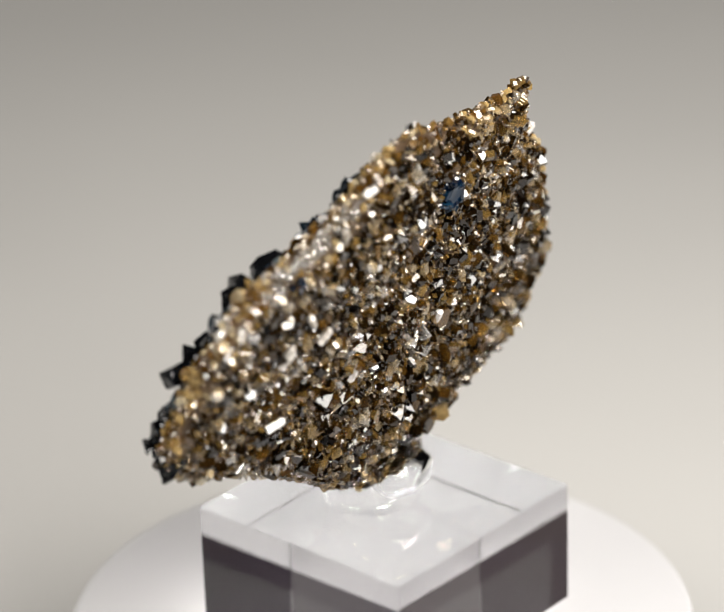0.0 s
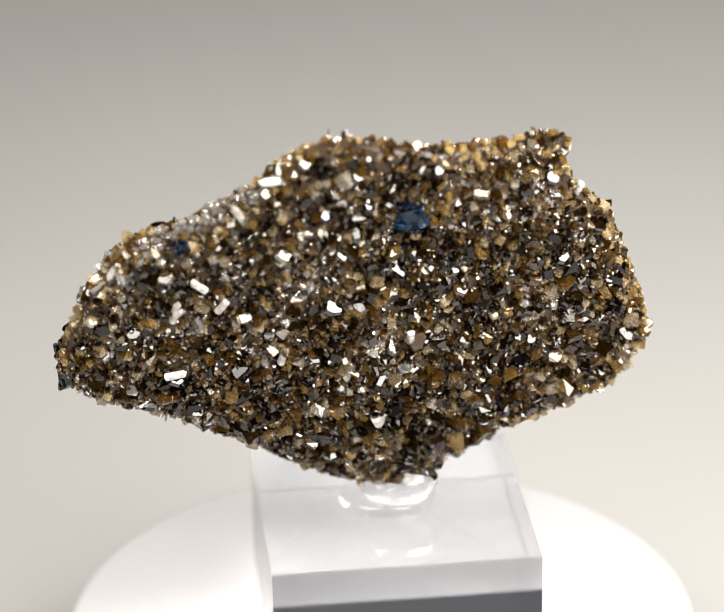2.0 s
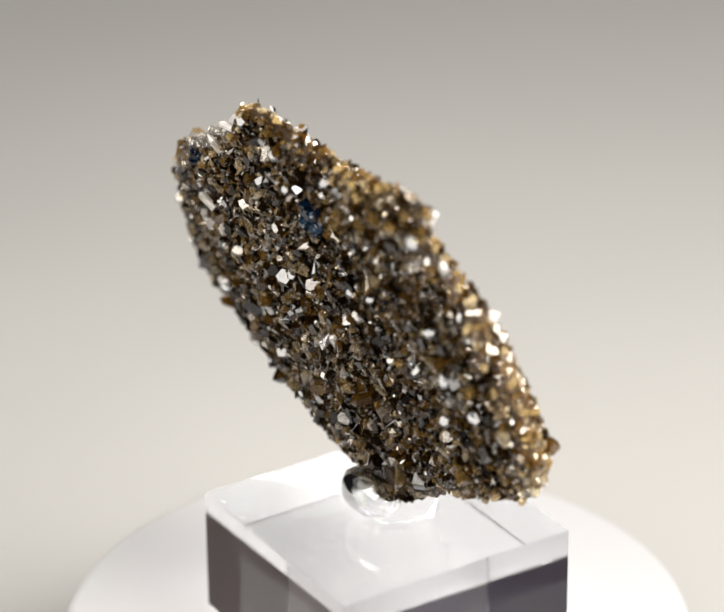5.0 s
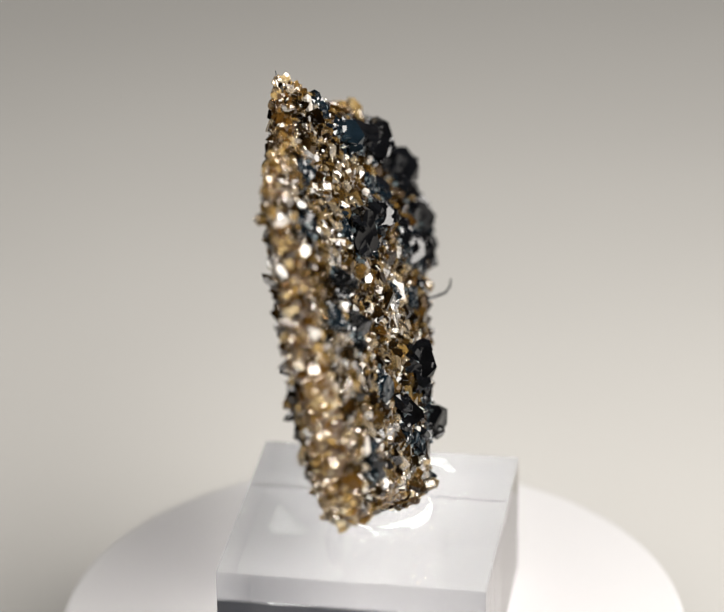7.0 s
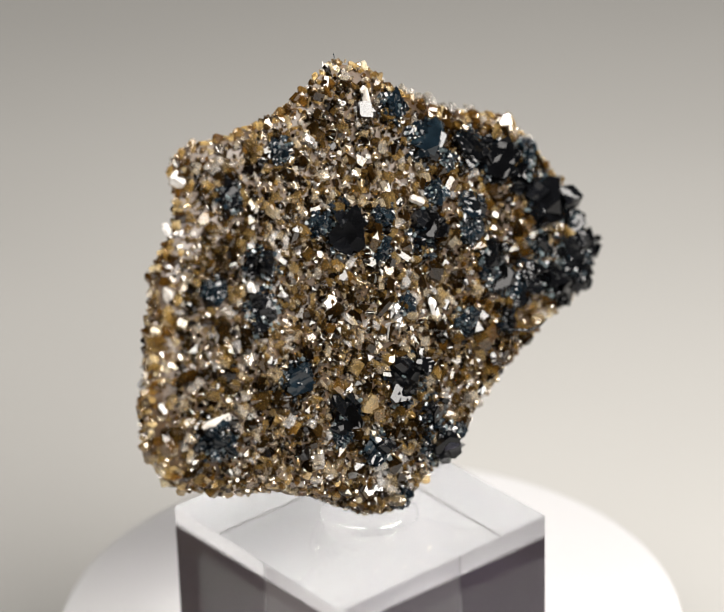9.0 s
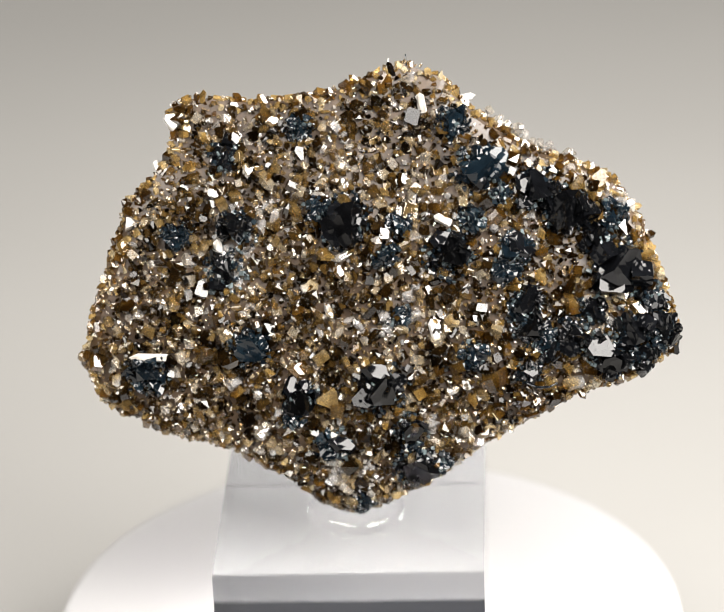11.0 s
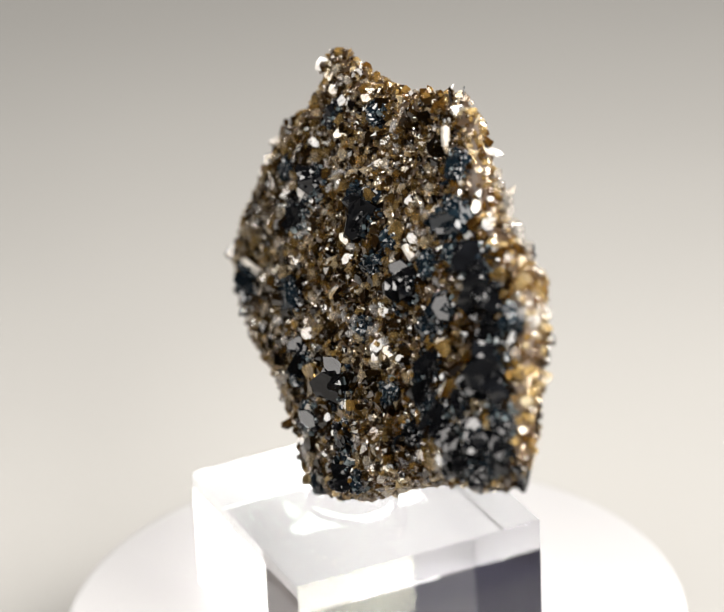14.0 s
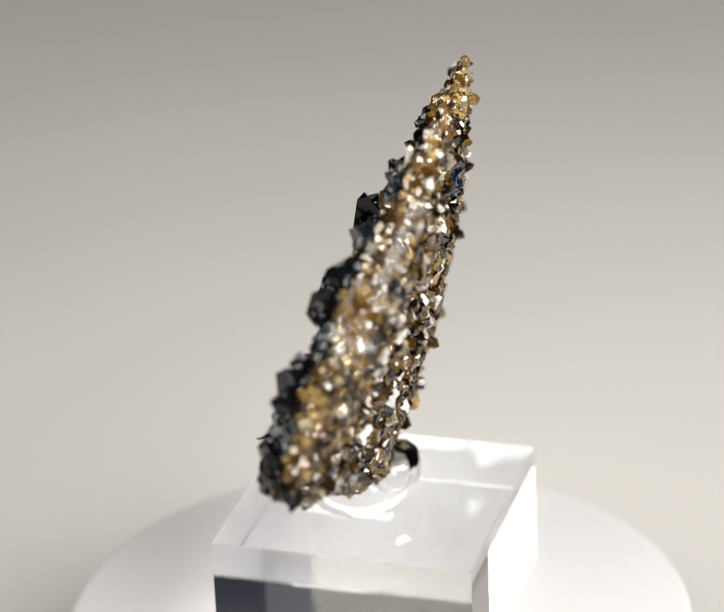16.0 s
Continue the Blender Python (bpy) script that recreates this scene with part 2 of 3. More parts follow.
def faces_at(p):
    """Depth n of the plain side and of the black-studded side, rounded off towards the rim."""
    a, b = p[:, 0] / 30, (p[:, 1] - 27) / 25
    plain = -0.5 - 0.24 * a - 1.06 * b - 2.94 * a * a - 1.40 * a * b - 1.87 * b * b
    back = -9.0 + 0.20 * a + 1.29 * b + 0.95 * a * a - 1.16 * a * b + 2.75 * b * b
    lump = np.array([noise.noise((x * 0.16, y * 0.16, 1.7)) for x, y in p])
    lump2 = np.array([noise.noise((x * 0.16, y * 0.16, 8.3)) for x, y in p])
    plain, back = plain + 0.5 * lump + 0.15, back + 0.6 * lump2 + 0.3
    q = np.clip(inside(p) / 2.6, 0, 1)
    k = 0.42 + 0.58 * np.sqrt(1 - (1 - q) ** 2)
    mid = (plain + back) / 2
    return mid + (plain - mid) * k, mid + (back - mid) * k


def slab_core():
    step = 1.0
    bm = bmesh.new()
    rim = []
    for a, b in zip(OUT, OUT_NEXT):
        m = max(1, int(np.hypot(*(b - a)) / step))
        rim += [a + (b - a) * k / m for k in range(m)]
    rim = np.array(rim)
    rings = [rim]
    centre = np.array((-1.0, 29.0))
    for s in (0.98, 0.95, 0.91, 0.86, 0.8, 0.72, 0.62, 0.5, 0.36, 0.2, 0.08):
        rings.append(centre + (rim - centre) * s)
    m = len(rim)
    front, rear = [], []
    for ring in rings:
        fa, fb = faces_at(ring)
        front.append([bm.verts.new(rock(u, v, n)) for (u, v), n in zip(ring, fa)])
        rear.append([bm.verts.new(rock(u, v, n)) for (u, v), n in zip(ring, fb)])
    for side in (front, rear):
        for a, b in zip(side, side[1:]):
            for k in range(m):
                bm.faces.new((a[k], a[(k + 1) % m], b[(k + 1) % m], b[k]))
        bm.faces.new(side[-1])
    for k in range(m):
        bm.faces.new((front[0][k], rear[0][k], rear[0][(k + 1) % m], front[0][(k + 1) % m]))
    bmesh.ops.recalc_face_normals(bm, faces=bm.faces)
    return part("rock_core", bm, MATRIX, specimen, "dark brown rock under the crystals")


slab_core()
rng = np.random.default_rng(7)


def hull_shape(points):
    bm = bmesh.new()
    for p in points:
        bm.verts.new(p)
    bmesh.ops.convex_hull(bm, input=bm.verts[:])
    loose = [v for v in bm.verts if not v.link_faces]
    bmesh.ops.delete(bm, geom=loose, context="VERTS")
    bmesh.ops.dissolve_limit(bm, angle_limit=radians(9), verts=bm.verts[:], edges=bm.edges[:])
    bm.verts.index_update()
    out = np.array([v.co[:] for v in bm.verts]), [[v.index for v in f.verts] for f in bm.faces]
    bm.free()
    return out


def quartz_points(length, taper):
    pts = []
    for k in range(6):
        a = math.pi / 3 * k + rng.uniform(-0.06, 0.06)
        pts += [(0.62 * math.cos(a), 0.62 * math.sin(a), -0.9), (0.6 * math.cos(a), 0.6 * math.sin(a), length + rng.uniform(-0.15, 0.15))]
    tip = (rng.uniform(-0.12, 0.12), rng.uniform(-0.12, 0.12))
    return pts + [(tip[0], tip[1], length + taper)]


def block_points(cut):
    pts = []
    for sx in (-1, 1):
        for sy in (-1, 1):
            for sz in (-1, 1):
                c = np.array((sx * 0.62, sy * 0.55, sz * 0.68)) * rng.uniform(0.85, 1.12, 3)
                for k in range(3):
                    d = np.ones(3)
                    d[k] = 1 - cut * rng.uniform(0.5, 1.4)
                    pts.append(c * d)
    return pts


def lump_points(k):
    p = rng.normal(size=(k, 3))
    p /= np.linalg.norm(p, axis=1)[:, None]
    return p * rng.uniform(0.75, 1.0, (k, 1))


def chunk_points():
    """A tetrahedron with its corners cut off: four broad faces, four small ones."""
    pts = []
    for a in ((1, 1, 1), (1, -1, -1), (-1, 1, -1), (-1, -1, 1)):
        f = rng.uniform(0.16, 0.34)
        for b in ((1, 1, 1), (1, -1, -1), (-1, 1, -1), (-1, -1, 1)):
            if a != b:
                pts.append((np.array(a) * (1 - f) + np.array(b) * f) * rng.uniform(0.66, 0.74))
    return np.array(pts) * rng.uniform(0.8, 1.2, 3)


SHAPES = [hull_shape(quartz_points(0.3 + 0.25 * k, 0.55)) for k in range(4)]
SHAPES += [hull_shape(block_points(0.12 + 0.05 * k)) for k in range(5)]
SHAPES += [hull_shape(chunk_points()) for k in range(4)]
SHAPES += [hull_shape(lump_points(8 + k)) for k in range(4)]


def turn_to(normals, spread):
    """Random turns (k, 3, 3) whose third axis leans about the given normals."""
    z = normals + rng.normal(size=normals.shape) * spread
    z /= np.linalg.norm(z, axis=1)[:, None]
    h = rng.normal(size=normals.shape)
    x = np.cross(h, z)
    x /= np.linalg.norm(x, axis=1)[:, None]
    return np.stack([x, np.cross(z, x), z], 2)


def seeds(count, gap):
    """Scattered places on the slab with outward normals, in rock millimetres, no two nearer than the gap."""
    out, cells = [], {}
    tries = count * 6
    uv = np.stack([rng.uniform(-38, 34, tries), rng.uniform(-1, 56, tries)], 1)
    d = inside(uv)
    uv = uv[d > 0]
    d = d[d > 0]
    fa, fb = faces_at(uv)
    pick = rng.uniform(size=len(uv))
    # rim places
    rim_len = np.hypot(*(OUT_NEXT - OUT).T)
    k = rng.choice(len(OUT), int(count * 0.8), p=rim_len / rim_len.sum())
    s = rng.uniform(size=len(k))[:, None]
    ruv = OUT[k] + (OUT_NEXT[k] - OUT[k]) * s
    e = (OUT_NEXT[k] - OUT[k]) / rim_len[k][:, None]
    rnorm = np.stack([e[:, 1], -e[:, 0]], 1)
    rnorm *= np.where(inside(ruv + rnorm * 0.3) > 0, -1, 1)[:, None]
    ra, rb = faces_at(ruv)
    places = []
    for i in range(len(uv)):
        front = pick[i] < 0.5
        places.append((uv[i, 0], uv[i, 1], fa[i] if front else fb[i], 0, 0, 1 if front else -1))
    for i in range(len(ruv)):
        q = rng.uniform()
        places.append((ruv[i, 0], ruv[i, 1], ra[i] * q + rb[i] * (1 - q), rnorm[i, 0], rnorm[i, 1], (q - 0.5) * 1.2))
    order = rng.permutation(len(places))
    places = np.array(places)[order]
    for p in places:
        c = tuple(np.floor(p[:3] / gap).astype(int))
        near = [q for dx in (-1, 0, 1) for dy in (-1, 0, 1) for dz in (-1, 0, 1) for q in cells.get((c[0] + dx, c[1] + dy, c[2] + dz), ())]
        if any((p[0] - q[0]) ** 2 + (p[1] - q[1]) ** 2 + (p[2] - q[2]) ** 2 < gap * gap for q in near):
            continue
        cells.setdefault(c, []).append(p[:3])
        out.append(p)
        if len(out) >= count:
            break
    out = np.array(out)
    norm = out[:, 3:]
    return out[:, :3], norm / np.linalg.norm(norm, axis=1)[:, None]


FRAME = np.array([AU[:], AV[:], AN[:]])


def to_world(p):
    p = np.stack([lean(p[:, 0], p[:, 2]), p[:, 1], p[:, 2]], 1)
    return p @ FRAME * MM + np.array((0, 0, BASE_H))


def crust(name, count, gap, size, spread, mat, label, lift, rim=None, face=0, zone=None):
    """A crust of many small crystals as one mesh."""
    at, norm = seeds(count, gap)
    if rim is not None:
        keep = (inside(at[:, :2]) + 1.1 * np.sin(at[:, 0] * 2.1 + at[:, 1] * 3.7) < 1.2) == rim
        at, norm = at[keep], norm[keep]
    if face:
        keep = norm[:, 2] * face > 0
        if zone is not None:
            keep &= (at[:, 0] + 2.5 * np.sin(at[:, 1] * 1.3) + 1.5 * np.sin(at[:, 1] * 3.1) < -13) == zone
        at, norm = at[keep], norm[keep]
    verts, polys, base = [], [], 0
    kinds = rng.integers(0, len(SHAPES), len(at))
    turns = turn_to(norm, spread)
    scale = size * np.minimum(np.exp(rng.normal(0, 0.32, len(at))), 1.4)
    for p, nrm, k, t, s in zip(at, norm, kinds, turns, scale):
        pts, faces = SHAPES[k]
        stretch = rng.uniform(0.7, 1.3, 3)
        verts.append(to_world(p + nrm * lift * s + (pts * stretch * s) @ t.T))
        polys += [[i + base for i in f] for f in faces]
        base += len(pts)
    data = bpy.data.meshes.new(name)
    data.from_pydata(np.concatenate(verts).tolist(), [], polys)
    ob = part(name, data, mat, specimen, label)
    tagged(ob, kind="stuff")
    return ob


# the studded side is paler but for its far end
for face, zone, mat, tone in ((1, None, BROWN, "smoky brown"), (-1, False, PALE_BROWN, "pale smoky brown"), (-1, True, BROWN, "smoky brown")):
    crust("crystal_crust", 6000, 0.82, 0.66, 0.9, mat, "crust of small " + tone + " quartz crystals", 0.25, False, face, zone)
    crust("large_crust", 900, 1.6, 0.86, 0.8, mat, "larger " + tone + " crystals among the small ones", 0.35, False, face, zone)
    crust("small_crust", 8000, 0.5, 0.36, 1.0, mat, "small " + tone + " crystals filling the gaps", 0.5, False, face, zone)
crust("rim_crust", 10500, 0.62, 0.6, 0.9, AMBER, "amber quartz crystals along the broken rim", 0.2, True)
crust("fine_crust", 7000, 0.45, 0.21, 1.6, SPARKLE, "fine glittering clear crystals between the larger ones", 1.5)

# larger brown crystals, each on its own
single_meshes = []
for pts, faces in SHAPES:
    data = bpy.data.meshes.new("brown_crystal")
    data.from_pydata((pts * MM).tolist(), [], faces)
    single_meshes.append(data)


def single_crystal(name, data, mat, at, turn, scale, label=""):
    ob = part(name, data, mat, specimen, label)
    ob.matrix_basis = Matrix.Translation(to_world(at[None])[0].tolist()) @ Matrix([[*(FRAME.T @ turn)[i], 0] for i in range(3)] + [[0, 0, 0, 1]]) @ Matrix.Diagonal((*[float(k) for k in scale], 1))
    return ob


at, norm = seeds(280, 2.4)
for p, nrm, t in zip(at, norm, turn_to(norm, 0.6)):
    if inside(p[None, :2])[0] < 0.9 or p[1] > 47:
        continue
    s = 0.85 * math.exp(rng.normal(0, 0.18))
    single_crystal("brown_crystal", single_meshes[rng.integers(len(single_meshes))], BROWN_SINGLE, p + nrm * 0.4 * s, t, s * rng.uniform(0.75, 1.25, 3))

# black and blue-black crystals on the studded side: (u, v, width)
BLACKS = [(16.1, 44.2, 3.0), (14.9, 35.8, 3.8), (16.6, 31.0, 4.2), (2.2, 36.4, 5.0), (-9.8, 32.2, 4.8), (-20.3, 39.4, 3.8), (-23.6, 37.0, 4.4),
          (-29.7, 30.0, 5.2), (-18.6, 26.3, 3.0), (-19.3, 23.2, 3.2), (-24.2, 22.4, 3.0), (-31.0, 22.6, 4.2), (-34.8, 22.4, 3.8),
          (-28.7, 18.9, 3.2), (-32.2, 19.2, 3.4), (8.0, 15.3, 3.6), (-1.4, 16.3, 5.0), (-5.6, 6.6, 4.5), (-18.9, 18.0, 2.4), (-4.8, 11.0, 3.2),
          (-33.4, 26.0, 3.2), (-27.0, 20.6, 3.0), (-26.4, 25.0, 2.6), (-21.5, 20.4, 2.6), (-27.0, 33.4, 2.6)]
BLUES = [(-13.6, 42.0, 4.6), (-10.6, 47.2, 3.2), (-17.6, 32.6, 3.0), (-29.0, 35.8, 2.8), (13.9, 21.6, 3.6), (26.6, 18.6, 4.0), (-8.4, 6.8, 2.4),
         (1.1, 2.2, 2.6), (4.4, 9.4, 3.4), (-4.0, 24.9, 2.4), (22.2, 35.1, 2.8), (-4.2, 36.0, 2.6), (7.4, 47.2, 2.6), (-12.4, 36.1, 2.6),
         (-16.7, 30.0, 2.8), (-18.2, 24.2, 2.4), (-12.3, 20.0, 2.8), (-2.2, 32.2, 2.6), (8.9, 12.7, 2.4), (5.6, 37.6, 2.8), (-15.9, 39.0, 2.2), (-20.6, 21.8, 2.6)]


def chunk_mesh(name, k):
    shape, faces = hull_shape(chunk_points() * 1.25 if k % 4 else np.array(block_points(0.25)) * 1.3)
    data = bpy.data.meshes.new(name)
    data.from_pydata((shape * MM).tolist(), [], faces)
    return data


TWINS = {m: [chunk_mesh("twin_crystal", k) for k in range(10)] for m in (BLACK, BLUE, DEEP_BLUE)}


def dark_crystal(name, u, v, width, mat, side=-1, label="", lift=0.45, twins=6):
    """A chunky crystal set into the crust, with smaller ones grown onto it."""
    fa, fb = faces_at(np.array([(u, v)]))
    n = fa[0] if side > 0 else fb[0]
    nrm = np.array([[0.0, 0.0, side]])
    r = width / 2
    t = turn_to(nrm + rng.normal(size=(1, 3)) * 0.5, 0.25)[0]
    ob = single_crystal(name, chunk_mesh(name, rng.integers(1, 4)), mat, np.array((u, v, n)) + nrm[0] * lift * r, t, np.array((1, 0.94, 0.9)) * r * rng.uniform(0.95, 1.1, 3), label)
    for k in range(twins):
        a, d = rng.uniform(0, 6.28), rng.uniform(0.6, 1.05)
        # round the big one, in the plane of the rock
        at = t.T @ np.array((d * math.cos(a), d * math.sin(a), side * rng.uniform(-0.4, 0.35)))
        twin = part("twin_crystal", TWINS[mat][rng.integers(10)], mat, ob)
        turn = Matrix(turn_to(rng.normal(size=(1, 3)), 0.3)[0].tolist()).to_4x4()
        twin.matrix_basis = Matrix.Translation((at * MM).tolist()) @ turn @ Matrix.Scale(rng.uniform(0.3, 0.62), 4)


for u, v, w in BLACKS:
    dark_crystal("black_crystal", u, v, w * (1.2 if -31 < u < -12 else 1.0), BLACK, -1, "glossy black crystal", 0.3 if u < -31 else 0.5)
for u, v, w in BLUES:
    dark_crystal("blue_black_crystal", u, v, w * (1.08 if u < -12 else 1.0), BLUE, -1, "dark blue-grey crystal", 0.35, 9)
dark_crystal("blue_crystal", 3.8, 43.4, 3.8, DEEP_BLUE, 1, "dark blue crystal", 0.15, 11)
dark_crystal("blue_crystal", -22.6, 41.4, 2.0, DEEP_BLUE, 1, "small blue crystal", 0.5)
dark_crystal("black_crystal", -33.6, 23.4, 2.6, BLACK, 1, "glossy black crystal at the rim", -0.6)
dark_crystal("black_crystal", -35.4, 20.6, 3.8, BLACK, -1, "glossy black crystal at the tip of the rock", -0.9, 3)


def dark_grains():
    """Small dark crystals scattered round the large ones, as one mesh."""
    verts, polys = [], []
    for u, v, w in BLACKS + BLUES:
        for k in range(int((34 if u < -14 else 22) * w)):
            a, d = rng.uniform(0, 6.28), w * 0.5 * rng.uniform(0.2, 1.45)
            q = np.array([(u + d * math.cos(a), v + d * math.sin(a))])
            if inside(q)[0] < 0.2:
                continue
            at = np.array((*q[0], faces_at(q)[1][0] - rng.uniform(0.2, 0.7) - 0.25 * w * max(0, 1 - d / (0.7 * w))))
            pts, faces = SHAPES[rng.integers(len(SHAPES))]
            t = turn_to(np.array([[0, 0, -1.0]]), 0.8)[0]
            polys += [[i + len(verts) for i in f] for f in faces]
            verts += to_world(at + (pts * rng.uniform(0.16, 0.48)) @ t.T).tolist()
    data = bpy.data.meshes.new("dark_crust")
    data.from_pydata(verts, [], polys)
    tagged(part("dark_crust", data, BLUE_GRAIN, specimen, "small blue-black crystals round the large ones"), kind="stuff")


dark_grains()


def facing(t, lamp):
    """The way, in the rock's frame, that a face looks when at t seconds it throws the lamp's light to the lens."""
    a = -radians(float(np.interp(t, range(17), DEGREES)))
    mid = Vector((0, 0, 0.04))
    h = ((Vector(EYE) - mid).normalized() + (Vector(lamp) - mid).normalized()).normalized()
    h = Matrix.Rotation(a, 3, "Z") @ h
    return FRAME @ np.array(h[:])


def flat_crystal(name, u, v, side, width, length, look_way, mat, label="", lift=0.7):
    """A crystal with one broad flat face that looks the given way."""
    corners = 6
    turn0 = rng.uniform(0, 6.28)
    ring = [(0.5 * math.cos(turn0 + 6.283 * (k + rng.uniform(-0.3, 0.3)) / corners), 0.5 * math.sin(turn0 + 6.283 * (k + rng.uniform(-0.3, 0.3)) / corners)) for k in range(corners)]
    pts = [(x, y, 0.0) for x, y in ring] + [(x * 1.35, y * 1.35, -0.35) for x, y in ring] + [(x * 0.9, y * 0.9, -1.0) for x, y in ring]
    shape, faces = hull_shape(pts)
    data = bpy.data.meshes.new(name)
    data.from_pydata((shape * MM).tolist(), [], faces)
    fa, fb = faces_at(np.array([(u, v)]))
    at = np.array((u, v, fa[0] + lift if side > 0 else fb[0] - lift))
    single_crystal(name, data, mat, at, turn_to(look_way[None], 0.03)[0], np.array((width, length, width)), label)


# broad clear faces that catch the lamps: (u, v, width, length)
PLAIN_FACES = [(-8.2, 52.0, 1.5, 1.5), (-2.0, 49.7, 1.5, 1.6), (-5.0, 32.3, 1.7, 1.9), (-10.7, 40.3, 1.5, 1.6), (-24.3, 37.7, 1.5, 2.1), (-6.0, 45.1, 1.1, 1.2), (-4.1, 39.5, 0.9, 1.3),
               (-0.9, 45.6, 1.0, 1.2), (-2.2, 32.0, 1.0, 1.7), (-7.4, 24.8, 0.9, 1.7), (-31.4, 25.9, 1.1, 1.7), (-32.6, 31.2, 1.2, 1.2), (-15.2, 31.8, 1.0, 1.7), (-23.3, 22.7, 1.6, 1.8),
               (-9.0, 13.2, 1.0, 1.2), (-4.2, 20.0, 0.9, 1.0), (-1.5, 19.5, 0.9, 1.0), (2.0, 39.4, 0.8, 2.4)]
PLAIN_FACES += [(6.3, 42.8, 1.1, 1.6), (9.5, 35.8, 1.3, 1.9), (9.9, 33.0, 1.3, 1.5), (12.7, 36.0, 0.9, 1.0), (14.0, 28.4, 0.9, 1.2), (21.9, 35.1, 1.6, 1.6), (26.9, 27.9, 1.0, 1.1), (26.8, 25.2, 1.2, 1.6),
                (26.1, 38.1, 1.2, 1.8), (18.3, 28.4, 1.4, 1.7), (7.2, 49.1, 1.0, 1.4), (20.6, 45.5, 1.3, 1.8), (10.5, 45.8, 1.0, 1.6), (22.6, 28.6, 1.2, 1.6), (21.5, 22.9, 1.2, 1.5)]
STUDDED_FACES = [(14.6, 46.5, 1.6, 1.9), (18.3, 46.6, 1.1, 1.5), (10.3, 48.3, 1.1, 1.6), (13.4, 42.8, 1.2, 1.6), (17.5, 40.0, 1.1, 1.8), (4.2, 32.7, 1.5, 2.2), (3.0, 30.6, 1.0, 1.5),
                 (28.4, 33.9, 1.3, 1.6), (32.0, 20.5, 1.7, 2.4), (7.9, 19.1, 1.6, 2.4), (-8.2, 24.5, 1.4, 2.6), (-10.4, 24.4, 1.5, 1.9), (-12.9, 24.6, 1.0, 1.4), (6.3, 5.0, 1.4, 1.4), (6.8, 28.8, 1.6, 1.8),
                 (-8.5, 37.7, 1.2, 1.4), (-4.9, 41.1, 1.3, 1.7), (0.0, 11.6, 1.0, 1.2), (-2.0, 10.4, 0.9, 1.2), (-25.7, 34.7, 1.0, 1.1)]
BLACK_FACES = [(-18.6, 33.1, 2.2, 3.2), (-1.2, 18.8, 2.0, 3.2), (3.1, 9.9, 1.6, 3.0), (-9.3, 34.3, 1.8, 2.8), (-13.6, 41.5, 2.2, 2.6), (-35.0, 23.4, 1.6, 2.6), (9.0, 17.3, 1.4, 2.4)]
for u, v, w, length in PLAIN_FACES:
    flat_crystal("brown_crystal", u, v, 1, w, length, facing(2.6, RIGHT_LAMP if rng.uniform() < 0.8 else LEFT_LAMP), BROWN_SINGLE)
for u, v, w, length in STUDDED_FACES:
    flat_crystal("brown_crystal", u, v, -1, w, length, facing(11.8, RIGHT_LAMP if rng.uniform() < 0.8 else LEFT_LAMP), BROWN_SINGLE)
for u, v, w, length in BLACK_FACES:
    flat_crystal("black_crystal", u, v, -1, w, length, facing(11.7, RIGHT_LAMP), BLACK, "glossy black crystal with a broad flat face", 1.6)

# amber crystals: (u, v, width, side)
for u, v, w, side in [(4.7, 26.5, 2.6, 1), (-1.3, 30.7, 2.0, 1), (8.6, 32.1, 1.8, 1), (19.8, 48.4, 1.8, 1), (1.0, 33.3, 2.0, 1), (9.4, 22.2, 2.0, 1), (-12.7, 33.0, 1.9, 1),
                      (-20.0, 29.2, 2.6, -1), (-24.0, 25.4, 2.6, -1), (-25.0, 39.8, 2.2, -1), (-28.0, 40.2, 2.4, -1), (-33.0, 31.0, 2.2, -1), (4.9, 15.4, 2.8, -1),
                      (-15.7, 17.4, 2.3, -1), (-22.2, 19.1, 2.0, -1), (-26.1, 17.8, 2.2, -1), (-12.0, 14.8, 2.1, -1), (8.1, 25.8, 1.9, -1), (28.4, 26.8, 2.4, -1), (-8.5, 18.4, 1.9, -1)]:
    dark_crystal("amber_crystal", u, v, w, AMBER_SINGLE, side, "amber quartz crystal", 0.4, 0)

# pale crystals
for u, v, w, side in [(22.3, 48.2, 2.5, -1), (27.8, 36.4, 1.7, -1), (0.4, 14.0, 2.2, 1), (-23.0, 32.2, 2.2, 1)]:
    dark_crystal("pale_crystal", u, v, w, PALE, side, "pale translucent quartz crystal", 0.45, 0)


def lath(u, v, side, length, width, angle, mat, label, name="quartz_prism", tip=0.0):
    """A long six-sided prism lying on the rock; angle in its plane, tip in degrees out of it."""
    data = bpy.data.meshes.new(name)
    pts, faces = hull_shape(quartz_points(0.9, 0.35))
    data.from_pydata((pts * MM).tolist(), [], faces)
    fa, fb = faces_at(np.array([(u, v)]))
    lift = 0.8 if inside(np.array([(u, v)]))[0] > 2.2 else 0.1
    at = np.array((u, v, fa[0] + lift if side > 0 else fb[0] - lift))
    a, b = radians(angle), radians(tip) * side
    z = np.array((math.cos(a) * math.cos(b), math.sin(a) * math.cos(b), math.sin(b)))
    x = np.cross((0.0, 0.0, 1.0), z)
    x /= np.linalg.norm(x)
    single_crystal(name, data, mat, at, np.stack([x, np.cross(z, x), z], 1), np.array((width / 1.2, width / 1.2, length / 2.1)), label)


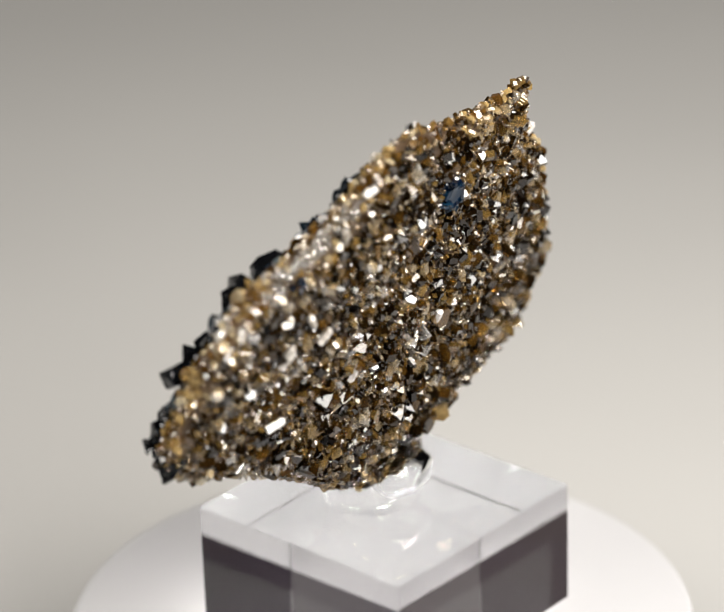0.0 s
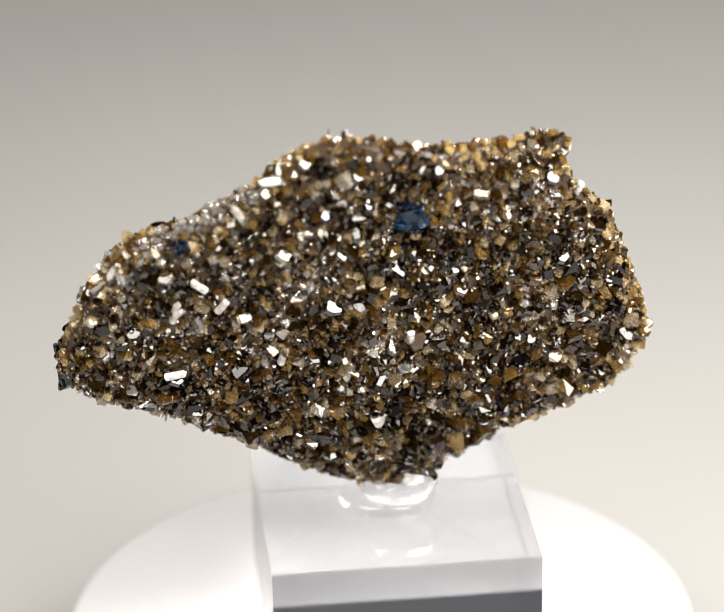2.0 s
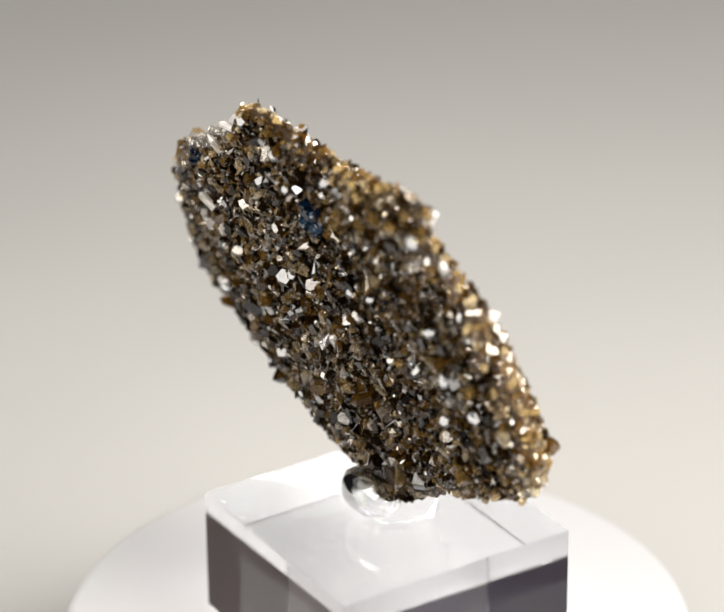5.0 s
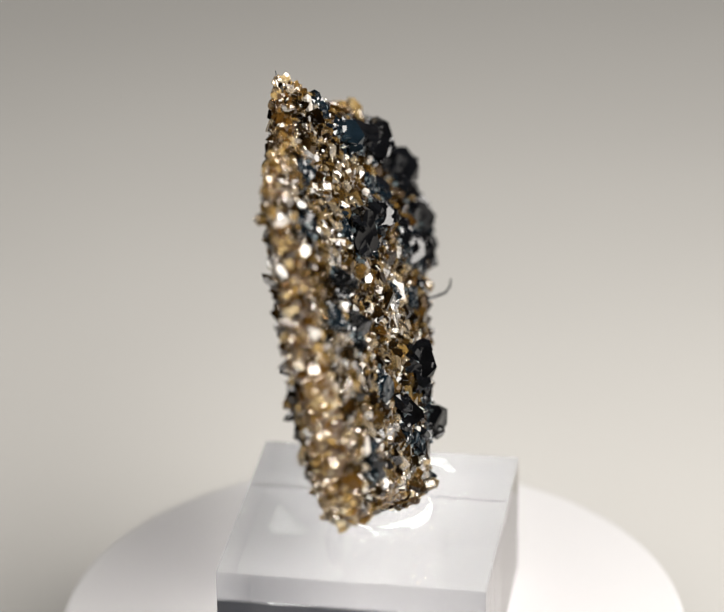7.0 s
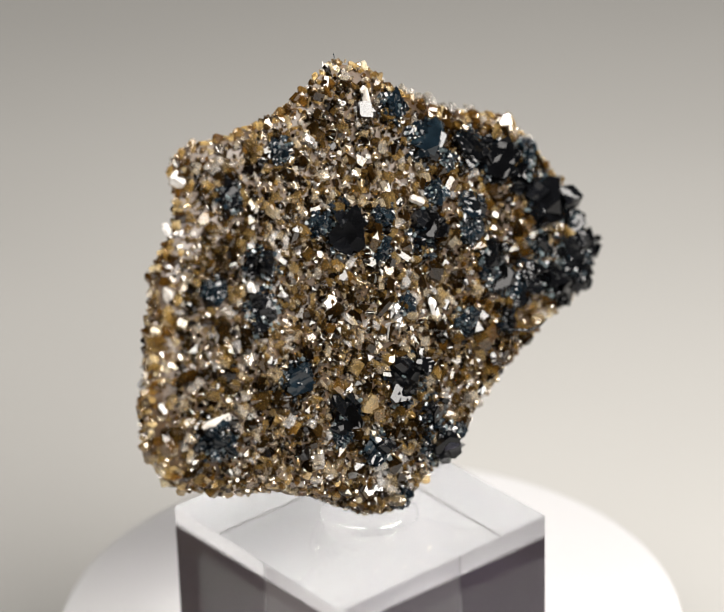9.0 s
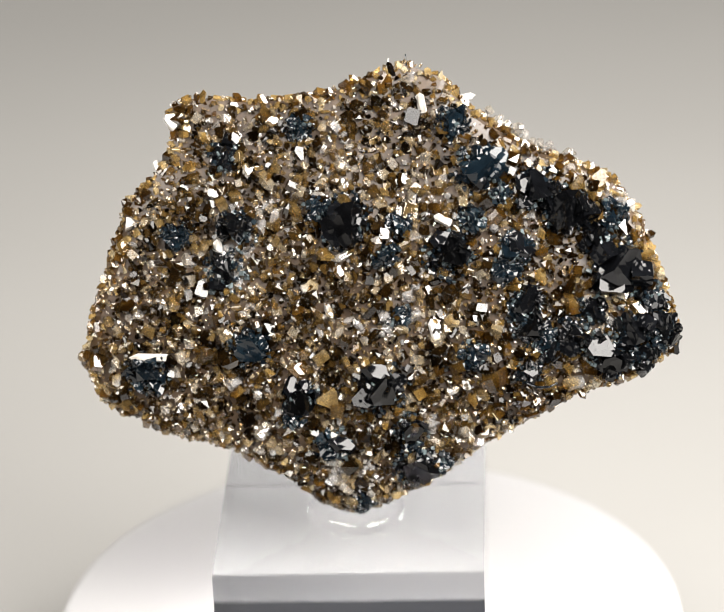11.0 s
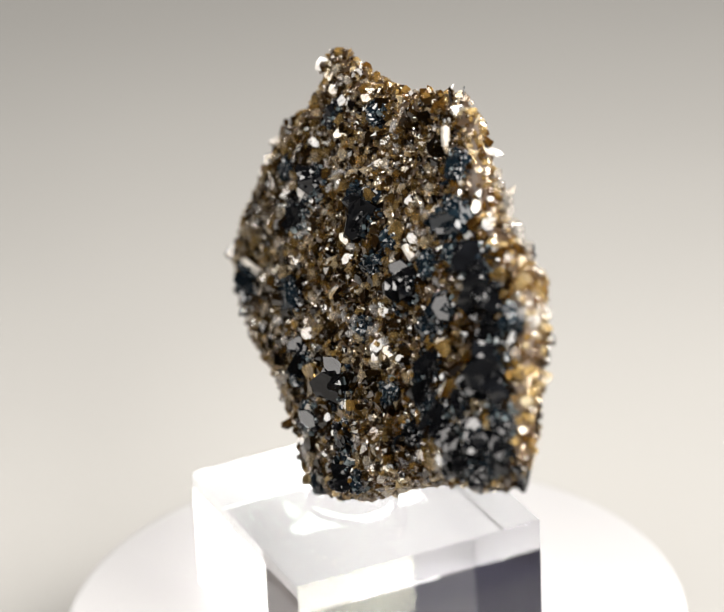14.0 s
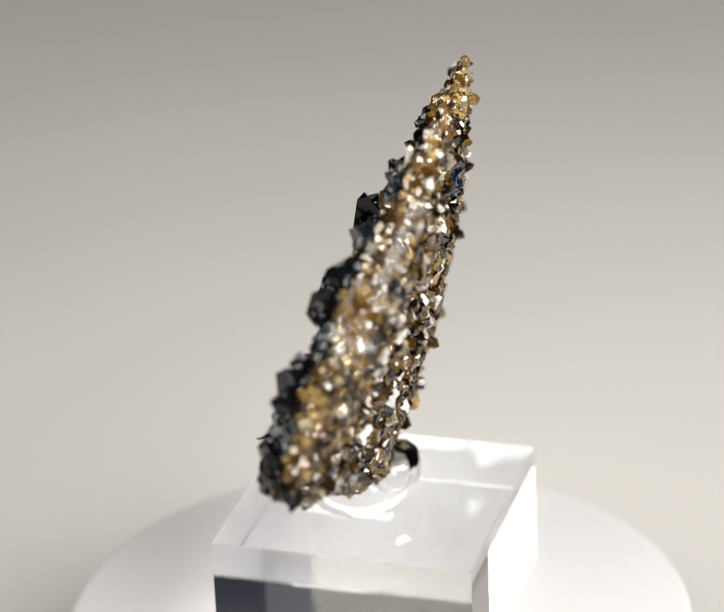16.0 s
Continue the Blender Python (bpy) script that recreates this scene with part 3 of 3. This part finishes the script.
for u, v, length, angle in [(-15.4, 44.8, 5.0, 115), (-23.3, 32.4, 3.6, 80), (-11.0, 25.5, 2.9, 80), (-23.6, 23.2, 2.6, 20), (-11.0, 49.5, 4.4, 172),
                            (-20.5, 36.5, 2.6, 130), (-18.0, 33.5, 2.2, 60), (4.0, 27.0, 1.8, 95), (24.0, 42.5, 2.2, 70)]:
    lath(u, v, 1, length, 0.95, angle, PALE, "clear quartz prism", tip=12)
for u, v, length, angle in [(25.8, 20.6, 4.6, 5), (-7.0, 49.6, 2.4, 80), (-9.2, 36.2, 2.2, 30), (3.8, 9.6, 3.2, 65), (-7.8, 23.2, 2.6, 75), (17.2, 33.3, 2.4, 80)]:
    lath(u, v, -1, length, 1.0, angle, PALE, "pale quartz prism", tip=10)
# glassy needles along the lower rim
for k in range(44):
    u = rng.uniform(-28, -19)
    lath(u, 16.6 - 0.42 * (u + 26) + rng.uniform(-0.8, 1.4), 1, rng.uniform(1.0, 2.1), rng.uniform(0.25, 0.5), rng.uniform(170, 370), CLEAR, "", "needle", rng.uniform(-20, 35))

# clear small crystals along the upper rim of the plain side
for k in range(60):
    u = rng.uniform(-29, -13)
    lath(u, 39.4 + 0.55 * (u + 29.6) + rng.uniform(-1.6, 0.9), 1, rng.uniform(0.7, 1.5), rng.uniform(0.5, 1.0), rng.uniform(60, 180), CLEAR, "", "clear_crystal", rng.uniform(0, 70))


def wire(name, points, radius, mat, label):
    """A bent thin crystal: a tube through points in rock millimetres, tapering to its tip."""
    bm = bmesh.new()
    rings = []
    pts = [rock(*p) for p in points]
    for i, p in enumerate(pts):
        d = (pts[min(i + 1, len(pts) - 1)] - pts[max(i - 1, 0)]).normalized()
        x = d.orthogonal().normalized()
        r = radius * MM * (1 - 0.5 * i / (len(pts) - 1))
        rings.append([bm.verts.new(p + (x * math.cos(k * math.pi / 3) + d.cross(x) * math.sin(k * math.pi / 3)) * r) for k in range(6)])
    for a, b in zip(rings, rings[1:]):
        for k in range(6):
            bm.faces.new((a[k], a[(k + 1) % 6], b[(k + 1) % 6], b[k]))
    bm.faces.new(rings[0][::-1])
    bm.faces.new(rings[-1])
    smooth(part(name, bm, mat, specimen, label))


wire("curved_crystal", [(-17.6, 17.2, -9.5), (-18.3, 17.0, -11.2), (-19.6, 16.6, -12.1), (-21.0, 16.7, -12.6), (-22.0, 17.2, -12.8)], 0.22, BLUE, "thin curved dark crystal standing off the rock")
wire("curved_crystal", [(-3.0, 52.5, -4.0), (-3.1, 53.8, -4.2), (-3.3, 54.8, -4.1)], 0.16, PALE, "thin pale needle on the upper rim")
wire("curved_crystal", [(-5.2, 53.0, -3.6), (-5.4, 54.0, -3.7), (-5.3, 55.2, -3.9)], 0.13, BLUE, "thin dark needle on the upper rim")

dark_crystal("brown_crystal", 21.6, 48.4, 2.6, BROWN_SINGLE, -1, "large smoky crystal at the corner", 0.35, 0)
dark_crystal("brown_crystal", 9.6, 9.4, 3.4, AMBER_SINGLE, 1, "large pale amber crystal on the lower rim", 0.35, 0)


# ---- what moves: everything on the turntable goes round together ----
def motions():
    for thing in (turntable, acrylic_base, putty, specimen):
        walk(thing, [(float(t), pose(0, 0, 0, 0, 0, a)) for t, a in enumerate(DEGREES)])


motions()
